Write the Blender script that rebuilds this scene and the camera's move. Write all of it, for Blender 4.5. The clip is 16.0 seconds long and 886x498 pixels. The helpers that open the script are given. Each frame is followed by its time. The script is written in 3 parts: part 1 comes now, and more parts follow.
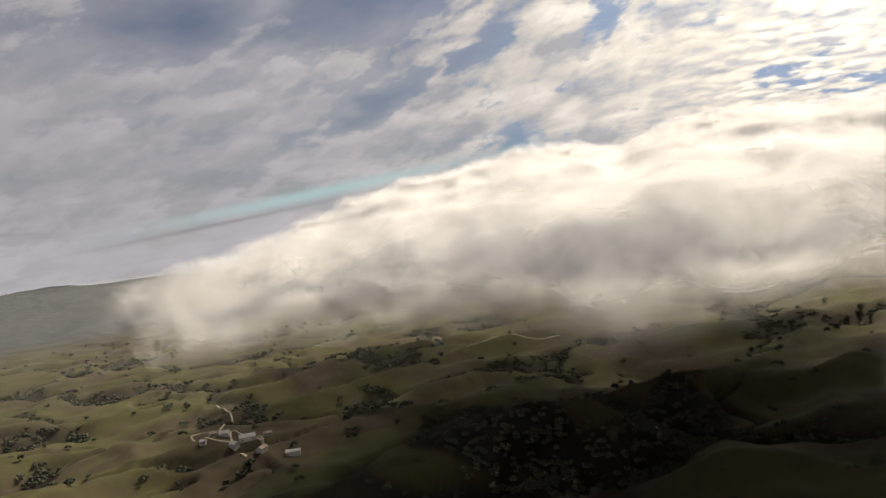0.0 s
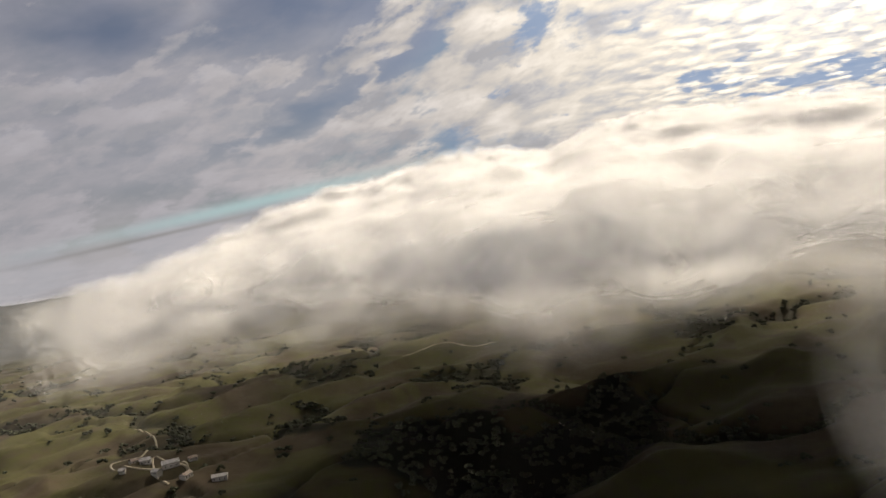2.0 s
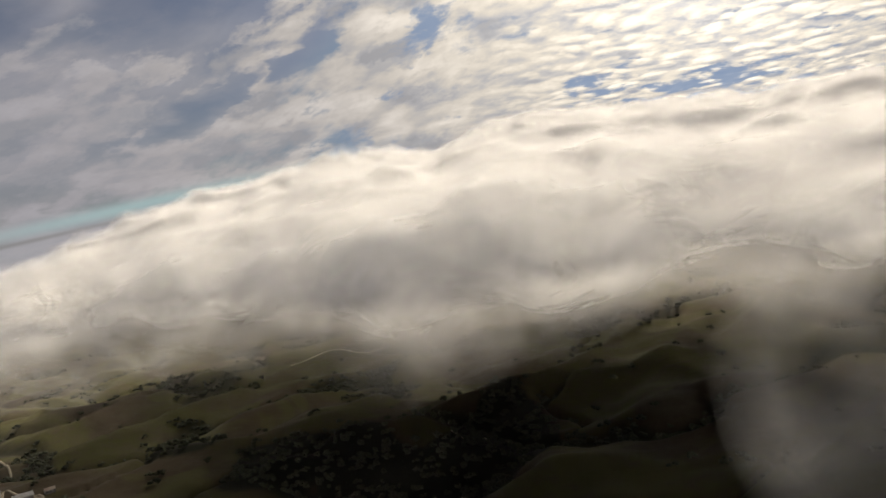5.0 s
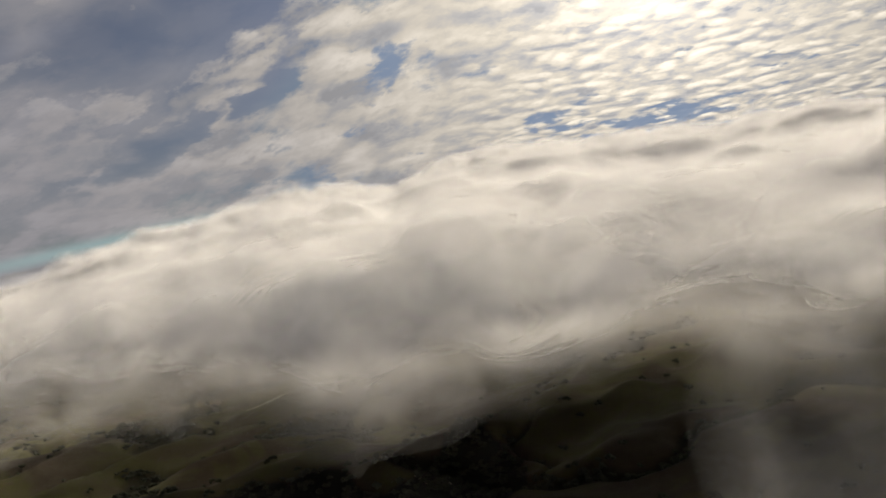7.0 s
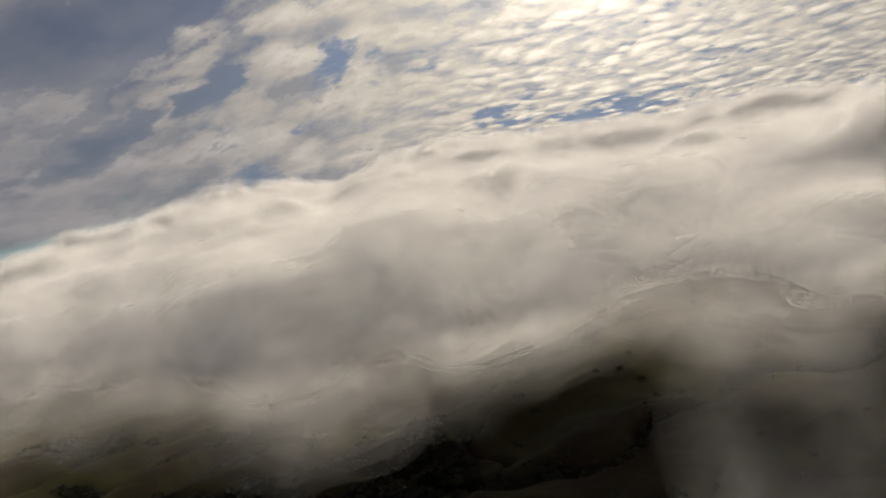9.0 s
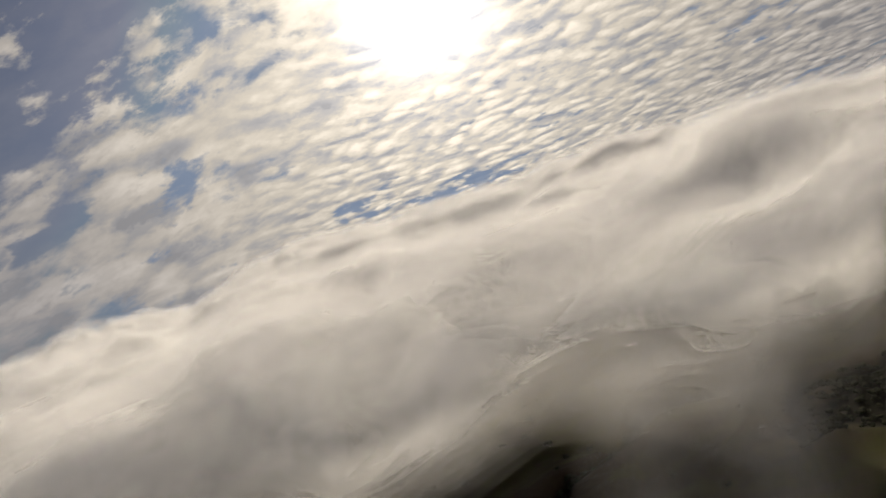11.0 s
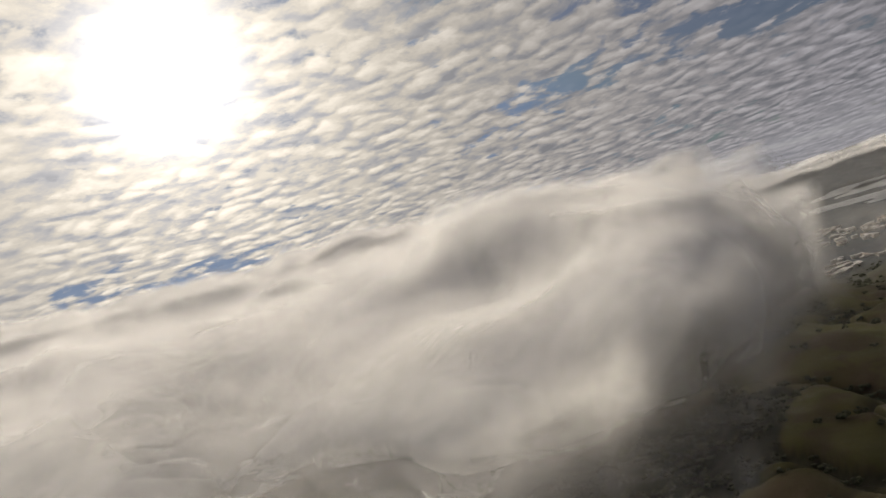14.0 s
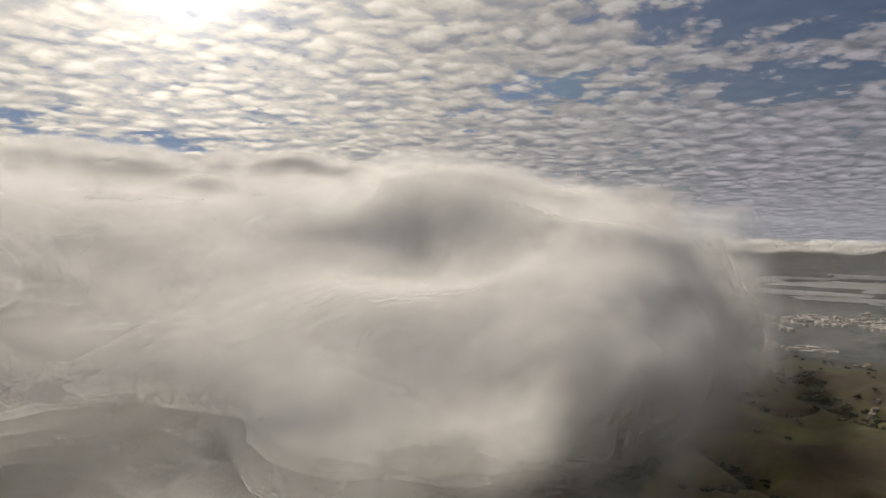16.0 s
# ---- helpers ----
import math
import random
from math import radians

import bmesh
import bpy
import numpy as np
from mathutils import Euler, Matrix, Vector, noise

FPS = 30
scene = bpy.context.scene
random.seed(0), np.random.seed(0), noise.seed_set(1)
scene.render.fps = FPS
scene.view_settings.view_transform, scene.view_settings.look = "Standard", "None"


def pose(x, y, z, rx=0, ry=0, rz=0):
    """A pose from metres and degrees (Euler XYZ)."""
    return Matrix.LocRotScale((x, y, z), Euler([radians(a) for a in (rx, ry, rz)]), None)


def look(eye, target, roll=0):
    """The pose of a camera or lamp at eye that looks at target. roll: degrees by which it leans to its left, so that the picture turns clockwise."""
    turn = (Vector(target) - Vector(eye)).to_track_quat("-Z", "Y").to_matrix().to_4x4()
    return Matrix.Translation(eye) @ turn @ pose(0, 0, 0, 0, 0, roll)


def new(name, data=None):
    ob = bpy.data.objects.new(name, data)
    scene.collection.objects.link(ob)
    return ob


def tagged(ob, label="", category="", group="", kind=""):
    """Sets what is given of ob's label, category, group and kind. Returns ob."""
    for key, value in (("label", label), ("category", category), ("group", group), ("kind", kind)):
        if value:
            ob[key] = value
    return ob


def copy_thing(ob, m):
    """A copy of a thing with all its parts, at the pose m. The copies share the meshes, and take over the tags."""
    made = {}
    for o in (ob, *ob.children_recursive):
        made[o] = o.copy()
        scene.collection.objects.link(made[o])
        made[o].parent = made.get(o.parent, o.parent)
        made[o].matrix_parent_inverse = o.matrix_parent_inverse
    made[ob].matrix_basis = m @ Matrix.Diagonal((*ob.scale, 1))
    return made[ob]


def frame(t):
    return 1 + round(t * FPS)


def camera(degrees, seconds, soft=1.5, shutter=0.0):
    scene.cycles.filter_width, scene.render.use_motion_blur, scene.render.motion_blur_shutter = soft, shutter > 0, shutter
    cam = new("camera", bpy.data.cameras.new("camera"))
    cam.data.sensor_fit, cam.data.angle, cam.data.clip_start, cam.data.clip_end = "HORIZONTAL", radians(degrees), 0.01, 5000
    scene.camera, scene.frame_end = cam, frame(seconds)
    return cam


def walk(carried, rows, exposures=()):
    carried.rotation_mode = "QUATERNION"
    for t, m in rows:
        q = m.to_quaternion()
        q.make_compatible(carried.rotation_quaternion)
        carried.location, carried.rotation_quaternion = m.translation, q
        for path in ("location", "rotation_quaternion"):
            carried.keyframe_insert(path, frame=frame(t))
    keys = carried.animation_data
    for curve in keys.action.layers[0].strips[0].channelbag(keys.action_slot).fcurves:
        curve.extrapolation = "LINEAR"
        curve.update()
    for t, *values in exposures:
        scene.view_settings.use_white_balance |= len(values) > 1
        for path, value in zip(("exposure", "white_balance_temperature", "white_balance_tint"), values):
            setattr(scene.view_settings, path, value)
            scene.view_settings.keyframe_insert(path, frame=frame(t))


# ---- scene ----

# ---- camera: a slow drone flight towards and then along a bank of cloud ----
cam = camera(62.2, 16.0, soft=1.5)
LOOKS = [(0.0, 0.0, -2.2, -6.9), (0.5, 1.2, -1.9, -7.6), (1.0, 2.7, -1.8, -6.7), (1.5, 3.7, -2.0, -7.4), (2.0, 4.9, -2.3, -8.3),
         (2.5, 6.2, -2.8, -9.2), (3.0, 7.3, -3.2, -9.4), (3.5, 8.9, -3.4, -8.8), (4.0, 10.3, -3.4, -7.2), (4.2, 11.3, -3.6, -6.9),
         (6.3, 14.4, -1.5, -10.4), (6.5, 14.9, -1.2, -10.1), (7.0, 16.2, -1.1, -9.4), (7.5, 17.2, -1.6, -10.1), (8.0, 18.1, -2.1, -9.4),
         (8.2, 18.8, -2.3, -8.6), (10.3, 25.7, 0.6, -19.6), (10.5, 27.0, 1.3, -21.2), (11.0, 31.0, 2.0, -21.2), (11.5, 34.4, 2.7, -21.0),
         (12.0, 37.6, 2.8, -21.9), (12.5, 41.2, 3.1, -23.0), (13.0, 45.0, 2.6, -21.9), (13.5, 48.7, 2.2, -21.7), (14.0, 51.9, 1.9, -19.5),
         (14.5, 54.7, 1.0, -13.9), (15.0, 56.3, 0.5, -4.2), (15.5, 56.8, -0.5, -0.9), (16.0, 55.9, -1.7, -0.1)]
EYE_Z = 220.0
SPEED = 10.0


def eye(t):
    """Where the drone is: 10 m/s towards 24 degrees, then bending to the right."""
    x = y = 0.0
    steps = int(round(t * 20))
    for k in range(steps):
        s = min(max((k / 20 - 8.0) / 6.0, 0.0), 1.0)
        a = radians(24 + 34 * s * s * (3 - 2 * s))
        x += math.sin(a) * SPEED / 20
        y += math.cos(a) * SPEED / 20
    return x, y, EYE_Z


rows = []
for t, yaw, pitch, roll in LOOKS:
    rows.append((t, pose(*eye(t), 90 + pitch, 0, -yaw) @ pose(0, 0, 0, 0, 0, roll)))
EXPOSURES = [(0.0, 0.62, 6750, 12), (4.2, 0.42, 6750, 12), (6.3, 0.2, 6700, 11), (8.2, -0.04, 6750, 12), (11.0, -0.06, 6750, 12), (16.0, -0.04, 6500, 12)]
walk(cam, rows, EXPOSURES)
scene.cycles.transparent_max_bounces = 48

# ---- light ----
SUN_AZ, SUN_EL = 36.0, 20.5
sun_way = Vector((math.sin(radians(SUN_AZ)) * math.cos(radians(SUN_EL)), math.cos(radians(SUN_AZ)) * math.cos(radians(SUN_EL)), math.sin(radians(SUN_EL))))
sun = new("sun", bpy.data.lights.new("sun", "SUN"))
sun.data.energy, sun.data.angle, sun.data.color = 4.8, radians(6.0), (1.0, 0.91, 0.75)
lamp_el = radians(44.0)
lamp_way = Vector((math.sin(radians(SUN_AZ)) * math.cos(lamp_el), math.cos(radians(SUN_AZ)) * math.cos(lamp_el), math.sin(lamp_el)))
sun.matrix_world = look(tuple(lamp_way * 2000), (0, 0, 0))


class Nodes:
    """Short hand for building node trees."""

    def __init__(self, tree):
        self.tree = tree
        tree.nodes.clear()

    def add(self, kind, operation=None, attribute_name=None):
        node = self.tree.nodes.new(kind)
        if operation:
            node.operation = operation
        if attribute_name:
            node.attribute_name = attribute_name
        return node

    def put(self, socket, value):
        if isinstance(value, bpy.types.NodeSocket):
            self.tree.links.new(value, socket)
        else:
            socket.default_value = value

    def m(self, op, a, b=0.0, c=0.0, clamp=False):
        node = self.add("ShaderNodeMath", operation=op)
        node.use_clamp = clamp
        for socket, value in zip(node.inputs, (a, b, c)):
            self.put(socket, value)
        return node.outputs[0]

    def ramp(self, value, low, high, a=0.0, b=1.0):
        node = self.add("ShaderNodeMapRange")
        node.interpolation_type = "SMOOTHSTEP"
        for socket, v in zip(node.inputs, (value, low, high, a, b)):
            self.put(socket, v)
        return node.outputs[0]

    def noise(self, vector, scale, detail=4.0, rough=0.5, warp=0.0):
        node = self.add("ShaderNodeTexNoise")
        if vector is not None:
            self.put(node.inputs["Vector"], vector)
        for key, v in (("Scale", scale), ("Detail", detail), ("Roughness", rough), ("Distortion", warp)):
            self.put(node.inputs[key], v)
        return node.outputs[0]

    def mix(self, factor, a, b):
        node = self.add("ShaderNodeMix")
        node.data_type = "RGBA"
        self.put(node.inputs[0], factor)
        self.put(node.inputs[6], a if isinstance(a, bpy.types.NodeSocket) else (*a, 1))
        self.put(node.inputs[7], b if isinstance(b, bpy.types.NodeSocket) else (*b, 1))
        return node.outputs[2]

    def xyz(self, x, y, z):
        node = self.add("ShaderNodeCombineXYZ")
        for socket, v in zip(node.inputs, (x, y, z)):
            self.put(socket, v)
        return node.outputs[0]

    def scaled(self, vector, s):
        node = self.add("ShaderNodeMapping")
        self.put(node.inputs[0], vector)
        node.inputs[3].default_value = s
        return node.outputs[0]


# ---- sky: Nishita blue behind a high sheet of broken cloud ----
world = bpy.data.worlds.new("sky")
scene.world = world
world.use_nodes = True
n = Nodes(world.node_tree)
coords = n.add("ShaderNodeTexCoord").outputs["Generated"]
sep = n.add("ShaderNodeSeparateXYZ")
n.put(sep.inputs[0], coords)
sx, sy, sz = sep.outputs
up = n.m("MAXIMUM", sz, -0.02)
depth = n.m("ADD", n.m("MULTIPLY", up, 1.2), 0.2)
flat = n.xyz(n.m("DIVIDE", sx, depth), n.m("DIVIDE", sy, depth), 0.0)
az0 = n.m("DEGREES", n.m("ARCTAN2", sx, sy))
el0 = n.m("DEGREES", n.m("ARCSINE", sz))
wob = n.add("ShaderNodeTexNoise")
n.put(wob.inputs["Vector"], flat)
wob.inputs["Scale"].default_value, wob.inputs["Detail"].default_value = 3.0, 5.0
wsep = n.add("ShaderNodeSeparateXYZ")
n.put(wsep.inputs[0], wob.outputs["Color"])
az = n.m("ADD", az0, n.m("MULTIPLY", n.m("SUBTRACT", wsep.outputs[0], 0.5), 9.0))
el = n.m("ADD", el0, n.m("MULTIPLY", n.m("SUBTRACT", wsep.outputs[1], 0.5), n.m("ADD", 1.0, n.m("MULTIPLY", el0, 0.22))))

# gaps in the sheet: azimuth, elevation, half widths, slope, depth
GAPS = [(-17.5, 16.5, 6, 2.6, 0.1, 0.9), (-5.5, 17.5, 5, 2.6, 0.2, 0.9), (4, 11.8, 3, 0.7, 0.4, 0.8), (-3.5, 9.4, 5, 0.7, 0.4, 1.0),
        (27, 7.5, 3.2, 0.9, 0.1, 0.42), (35.2, 6.2, 4.0, 0.6, 0, 0.42), (1, 20, 4.5, 5, 0.3, 0.75),
        (12, 27, 9, 5, 0, 0.55), (80, 10.2, 7, 1.6, 0, 0.55), (64, 10.8, 5, 1.2, 0, 0.4), (82, 15.5, 9, 2.5, 0, 0.6)]
gap = 0.0
for a, e, wa, we, k, d in GAPS:
    da = n.m("SUBTRACT", az, a)
    de = n.m("SUBTRACT", n.m("SUBTRACT", el, e), n.m("MULTIPLY", da, k))
    q = n.m("ADD", n.m("POWER", n.m("ABSOLUTE", n.m("DIVIDE", da, wa)), 2.0), n.m("POWER", n.m("ABSOLUTE", n.m("DIVIDE", de, we)), 2.0))
    gap = n.m("MAXIMUM", gap, n.m("MULTIPLY", n.m("EXPONENT", n.m("MULTIPLY", q, -0.8)), d))
round_sky = n.xyz(n.m("MULTIPLY", az0, 0.1), n.m("MULTIPLY", n.m("SUBTRACT", el0, n.m("MULTIPLY", az0, 0.25)), 0.2), 0.0)
small_noise = n.noise(flat, 9.0, 7.0, 0.56, 0.3)
puffs_noise = n.noise(round_sky, 1.8, 9.0, 0.58, 0.2)


def moved(vector, by, scale):
    """A place on the sheet: vector * scale + by."""
    node = n.add("ShaderNodeVectorMath", operation="MULTIPLY_ADD")
    n.put(node.inputs[0], vector)
    node.inputs[1].default_value = (scale, scale, scale)
    n.put(node.inputs[2], by)
    return node.outputs[0]


def tufts(vector, scale, rag, ragged):
    """Rounded heaps of cloud with thin seams between them: 1 at a heap's middle, 0 in a seam."""
    node = n.add("ShaderNodeTexVoronoi")
    node.feature = "SMOOTH_F1"
    n.put(node.inputs["Vector"], vector)
    for key, v in (("Scale", scale), ("Smoothness", 0.5), ("Randomness", 1.0)):
        node.inputs[key].default_value = v
    d = n.m("ADD", node.outputs["Distance"], n.m("MULTIPLY", n.m("SUBTRACT", rag, 0.5), ragged))
    return n.ramp(d, 0.12, 0.72, 1.0, 0.0)


shift = n.add("ShaderNodeTexNoise")
n.put(shift.inputs["Vector"], flat)
shift.inputs["Scale"].default_value, shift.inputs["Detail"].default_value = 5.0, 6.0
shift_small = n.add("ShaderNodeVectorMath", operation="SCALE")
n.put(shift_small.inputs[0], shift.outputs["Color"])
shift_small.inputs["Scale"].default_value = 0.2
rag_small = n.noise(flat, 26.0, 5.0, 0.6)
tuft = tufts(moved(flat, shift_small.outputs[0], 1.0), 12.0, rag_small, 0.9)
tuft_above = tufts(moved(flat, shift_small.outputs[0], 0.986), 12.0, rag_small, 0.9)
shift_large = n.add("ShaderNodeVectorMath", operation="SCALE")
n.put(shift_large.inputs[0], wob.outputs["Color"])
shift_large.inputs["Scale"].default_value = 0.7
rag_large = n.noise(round_sky, 4.5, 7.0, 0.62)
heap = tufts(moved(round_sky, shift_large.outputs[0], 1.0), 1.9, rag_large, 1.3)
lifted = n.add("ShaderNodeVectorMath", operation="ADD")
n.put(lifted.inputs[0], shift_large.outputs[0])
lifted.inputs[1].default_value = (0.04, 0.12, 0.0)
heap_above = tufts(moved(round_sky, lifted.outputs[0], 1.0), 1.9, rag_large, 1.3)
small = n.m("ADD", n.m("MULTIPLY", small_noise, 0.85), n.m("ADD", 0.05, n.m("MULTIPLY", tuft, 0.1)))
puffs = n.m("ADD", n.m("MULTIPLY", puffs_noise, 0.8), n.m("MULTIPLY", heap, 0.2))
leftward = n.ramp(az0, 12.0, 30.0, 1.0, 0.0)
veiled = n.ramp(az0, -12.0, 13.0, 1.0, 0.0)


def lerp(f, a, b):
    return n.m("ADD", n.m("MULTIPLY", a, n.m("SUBTRACT", 1.0, f)), n.m("MULTIPLY", b, f))


cells = lerp(leftward, small, puffs)
big = n.noise(flat, 1.3, 4.0, 0.55, 0.4)
away = n.add("ShaderNodeVectorMath", operation="DOT_PRODUCT")
n.put(away.inputs[0], coords)
away.inputs[1].default_value = sun_way
gamma = n.m("DEGREES", n.m("ARCCOSINE", n.m("MINIMUM", away.outputs["Value"], 1.0)))
cover = n.m("ADD", n.m("SUBTRACT", n.m("MULTIPLY", cells, 0.95), 0.105), n.m("MULTIPLY", big, 0.5))
cover = n.m("SUBTRACT", n.m("ADD", cover, 0.0), n.m("MULTIPLY", gap, 0.6))
cover = n.m("ADD", cover, n.ramp(gamma, 3.0, 9.0, 0.25, 0.0))
density = n.m("MAXIMUM", n.ramp(cover, n.m("SUBTRACT", 0.40, n.m("MULTIPLY", veiled, 0.14)), n.m("ADD", 0.55, n.m("MULTIPLY", veiled, 0.1)), 0.1, 1.0), n.m("MULTIPLY", n.m("MULTIPLY", veiled, n.ramp(big, 0.3, 0.62, 0.55, 0.9)), n.m("SUBTRACT", 1.0, n.m("MULTIPLY", gap, 0.8))))
glow = n.m("EXPONENT", n.m("MULTIPLY", gamma, -1 / 14.0))
disc = n.m("EXPONENT", n.m("MULTIPLY", n.m("POWER", n.m("DIVIDE", gamma, 3.7), 2.0), -1.0))


lumps = n.ramp(n.noise(flat, 10.0, 8.0, 0.6, 0.2), 0.35, 0.65)
side_small = n.m("ADD", n.m("MULTIPLY", n.m("SUBTRACT", tuft, tuft_above), 0.33), n.m("ADD", n.m("MULTIPLY", tuft, 0.2), n.m("MULTIPLY", lumps, 0.26)))
side_large = n.m("ADD", n.m("MULTIPLY", n.m("SUBTRACT", heap, heap_above), 0.6), n.m("MULTIPLY", n.ramp(n.noise(round_sky, 2.2, 9.0, 0.58, 0.15), 0.34, 0.66), 0.34))
relief = n.m("MAXIMUM", lerp(leftward, side_small, side_large), -0.12)
body_light = lerp(n.m("MULTIPLY", veiled, 0.65), n.m("ADD", relief, n.m("ADD", 0.7, n.m("MULTIPLY", leftward, 0.1))), 0.98)
bright = n.m("ADD", n.m("ADD", 0.25, n.m("MULTIPLY", glow, 1.35)), n.m("MULTIPLY", disc, 3.0))
cloud_tint = n.mix(n.ramp(gamma, 12.0, 55.0), (1.0, 0.93, 0.8), (0.93, 0.92, 1.0))
cloud_tint = n.mix(n.ramp(relief, 0.25, -0.1, 0.0, 0.7), cloud_tint, (0.86, 0.9, 1.0))
sky = n.add("ShaderNodeTexSky")
sky.sky_type, sky.sun_disc = "NISHITA", False
sky.sun_elevation, sky.sun_rotation = radians(SUN_EL), radians(SUN_AZ)
blue = n.add("ShaderNodeVectorMath", operation="SCALE")
n.put(blue.inputs[0], sky.outputs[0])
blue.inputs["Scale"].default_value = 0.045
deep = n.add("ShaderNodeVectorMath", operation="MULTIPLY")
n.put(deep.inputs[0], blue.outputs[0])
deep.inputs[1].default_value = (0.62, 0.68, 0.86)
capped = n.add("ShaderNodeVectorMath", operation="MINIMUM")
n.put(capped.inputs[0], deep.outputs[0])
capped.inputs[1].default_value = (0.175, 0.25, 0.38)
dim = n.add("ShaderNodeVectorMath", operation="SCALE")
n.put(dim.inputs[0], capped.outputs[0])
n.put(dim.inputs["Scale"], n.ramp(gamma, 14.0, 42.0, 1.0, 0.72))
shine = n.add("ShaderNodeVectorMath", operation="SCALE")
n.put(shine.inputs[0], cloud_tint)
n.put(shine.inputs["Scale"], n.m("MULTIPLY", bright, body_light))
both = n.mix(density, dim.outputs[0], shine.outputs[0])
haze_band = n.ramp(el0, 0.0, 4.0, 1.0, 0.0)
both = n.mix(n.m("MULTIPLY", haze_band, 0.5), both, (0.33, 0.33, 0.35))


def streak(a, e, wa, we, k):
    """A long thin band in the sky near the horizon."""
    da = n.m("SUBTRACT", az0, a)
    de = n.m("SUBTRACT", n.m("SUBTRACT", el0, e), n.m("MULTIPLY", da, k))
    q = n.m("ADD", n.m("POWER", n.m("ABSOLUTE", n.m("DIVIDE", da, wa)), 2.0), n.m("POWER", n.m("ABSOLUTE", n.m("DIVIDE", de, we)), 2.0))
    return n.m("EXPONENT", n.m("MULTIPLY", q, -1.0))


both = n.mix(n.m("MULTIPLY", streak(-8.5, 3.3, 11, 0.45, 0.1), 0.75), both, (0.27, 0.39, 0.40))
both = n.mix(n.m("MULTIPLY", streak(-16.5, 1.75, 8, 0.16, 0.1), 0.7), both, (0.17, 0.17, 0.17))
both = n.mix(n.m("MULTIPLY", streak(63.5, 0.75, 5, 0.2, -0.06), 0.8), both, (0.12, 0.14, 0.19))
both = n.mix(n.m("MULTIPLY", streak(73, 0.15, 4, 0.16, -0.06), 0.7), both, (0.13, 0.14, 0.18))
both = n.mix(n.m("MULTIPLY", streak(70, 1.2, 14, 0.2, -0.07), 0.5), both, (0.5, 0.5, 0.5))
both = n.mix(n.m("MULTIPLY", streak(66, 1.75, 10, 0.15, -0.07), 0.45), both, (0.22, 0.24, 0.28))
out = n.add("ShaderNodeOutputWorld")
bg = n.add("ShaderNodeBackground")
n.put(bg.inputs[0], both)
bg.inputs[1].default_value = 1.0
n.tree.links.new(bg.outputs[0], out.inputs[0])


# ---- noise in numpy ----
def value_noise(x, y, z, seed=0):
    """Smooth lattice noise in -1..1."""
    xi, yi, zi = np.floor(x).astype(np.int64), np.floor(y).astype(np.int64), np.floor(z).astype(np.int64)
    fx, fy, fz = x - xi, y - yi, z - zi
    fx, fy, fz = (f * f * f * (f * (f * 6 - 15) + 10) for f in (fx, fy, fz))

    def lattice(i, j, k):
        h = (i * 374761393 + j * 668265263 + k * 1274126177 + seed * 69069) & 0xFFFFFFFF
        h = ((h ^ (h >> 13)) * 1103515245) & 0xFFFFFFFF
        h = ((h ^ (h >> 16)) * 2246822519) & 0xFFFFFFFF
        return ((h ^ (h >> 13)) & 0xFFFF) / 32767.5 - 1

    total = 0.0
    for i in (0, 1):
        for j in (0, 1):
            for k in (0, 1):
                total = total + lattice(xi + i, yi + j, zi + k) * (fx if i else 1 - fx) * (fy if j else 1 - fy) * (fz if k else 1 - fz)
    return total


def fbm(x, y, z, octaves=4, seed=0):
    total, amp = 0.0, 1.0
    for o in range(octaves):
        f = 2.03 ** o
        total = total + amp * value_noise(x * f + 17.3 * o, y * f - 9.1 * o, z * f + 3.7 * o, seed + o)
        amp *= 0.5
    return total


def smooth(a, b, x):
    s = np.clip((x - a) / (b - a), 0, 1)
    return s * s * (3 - 2 * s)


# ---- the land ----
def along(x, y):
    """Turned coordinates: the ridges run along the first."""
    return x * 0.86 + y * 0.5, y * 0.86 - x * 0.5


def ravine(x, y):
    """1 in the bottom of the wooded ravines, 0 elsewhere."""
    u, v = along(x, y)
    w = fbm(u / 420, v / 250, 0 * x + 4.4, 2, 40) + 0.12 * fbm(x / 60, y / 60, 0 * x, 2, 41)
    w2 = fbm(u / 190, v / 105, 0 * x + 7.7, 2, 45) + 0.1 * fbm(x / 40, y / 40, 0 * x, 2, 46)
    return np.maximum(np.exp(-(w / 0.085) ** 2), 0.9 * np.exp(-(w2 / 0.05) ** 2) * smooth(-0.1, 0.25, fbm(x / 300, y / 300, 0 * x + 1, 2, 47)))


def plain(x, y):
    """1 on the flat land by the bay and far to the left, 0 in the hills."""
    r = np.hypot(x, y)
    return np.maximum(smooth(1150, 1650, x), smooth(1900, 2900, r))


def height(x, y):
    x, y = np.asarray(x, float), np.asarray(y, float)
    r = np.hypot(x, y)
    p = plain(x, y)
    u, v = along(x, y)
    hills = 20 * fbm(u / 600, v / 330, 0 * x + 1.5, 2, 7) + 28 * (0.4 - np.abs(fbm(u / 360, v / 170, 0 * x + 2.5, 3, 21))) + 5 * fbm(x / 80, y / 80, 0 * x, 3, 60)
    hills = hills - 12 * ravine(x, y)
    far = smooth(4050, 4800, r) * (118 + 34 * fbm(x / 800, y / 800, 0 * x + 3, 4, 90)) + smooth(3300, 4300, r) * 12 * fbm(x / 500, y / 500, 0 * x, 3, 91)
    return hills * (1 - p) - 14 * p + far


def material(name):
    mat = bpy.data.materials.new(name)
    mat.use_nodes = True
    return mat, Nodes(mat.node_tree)


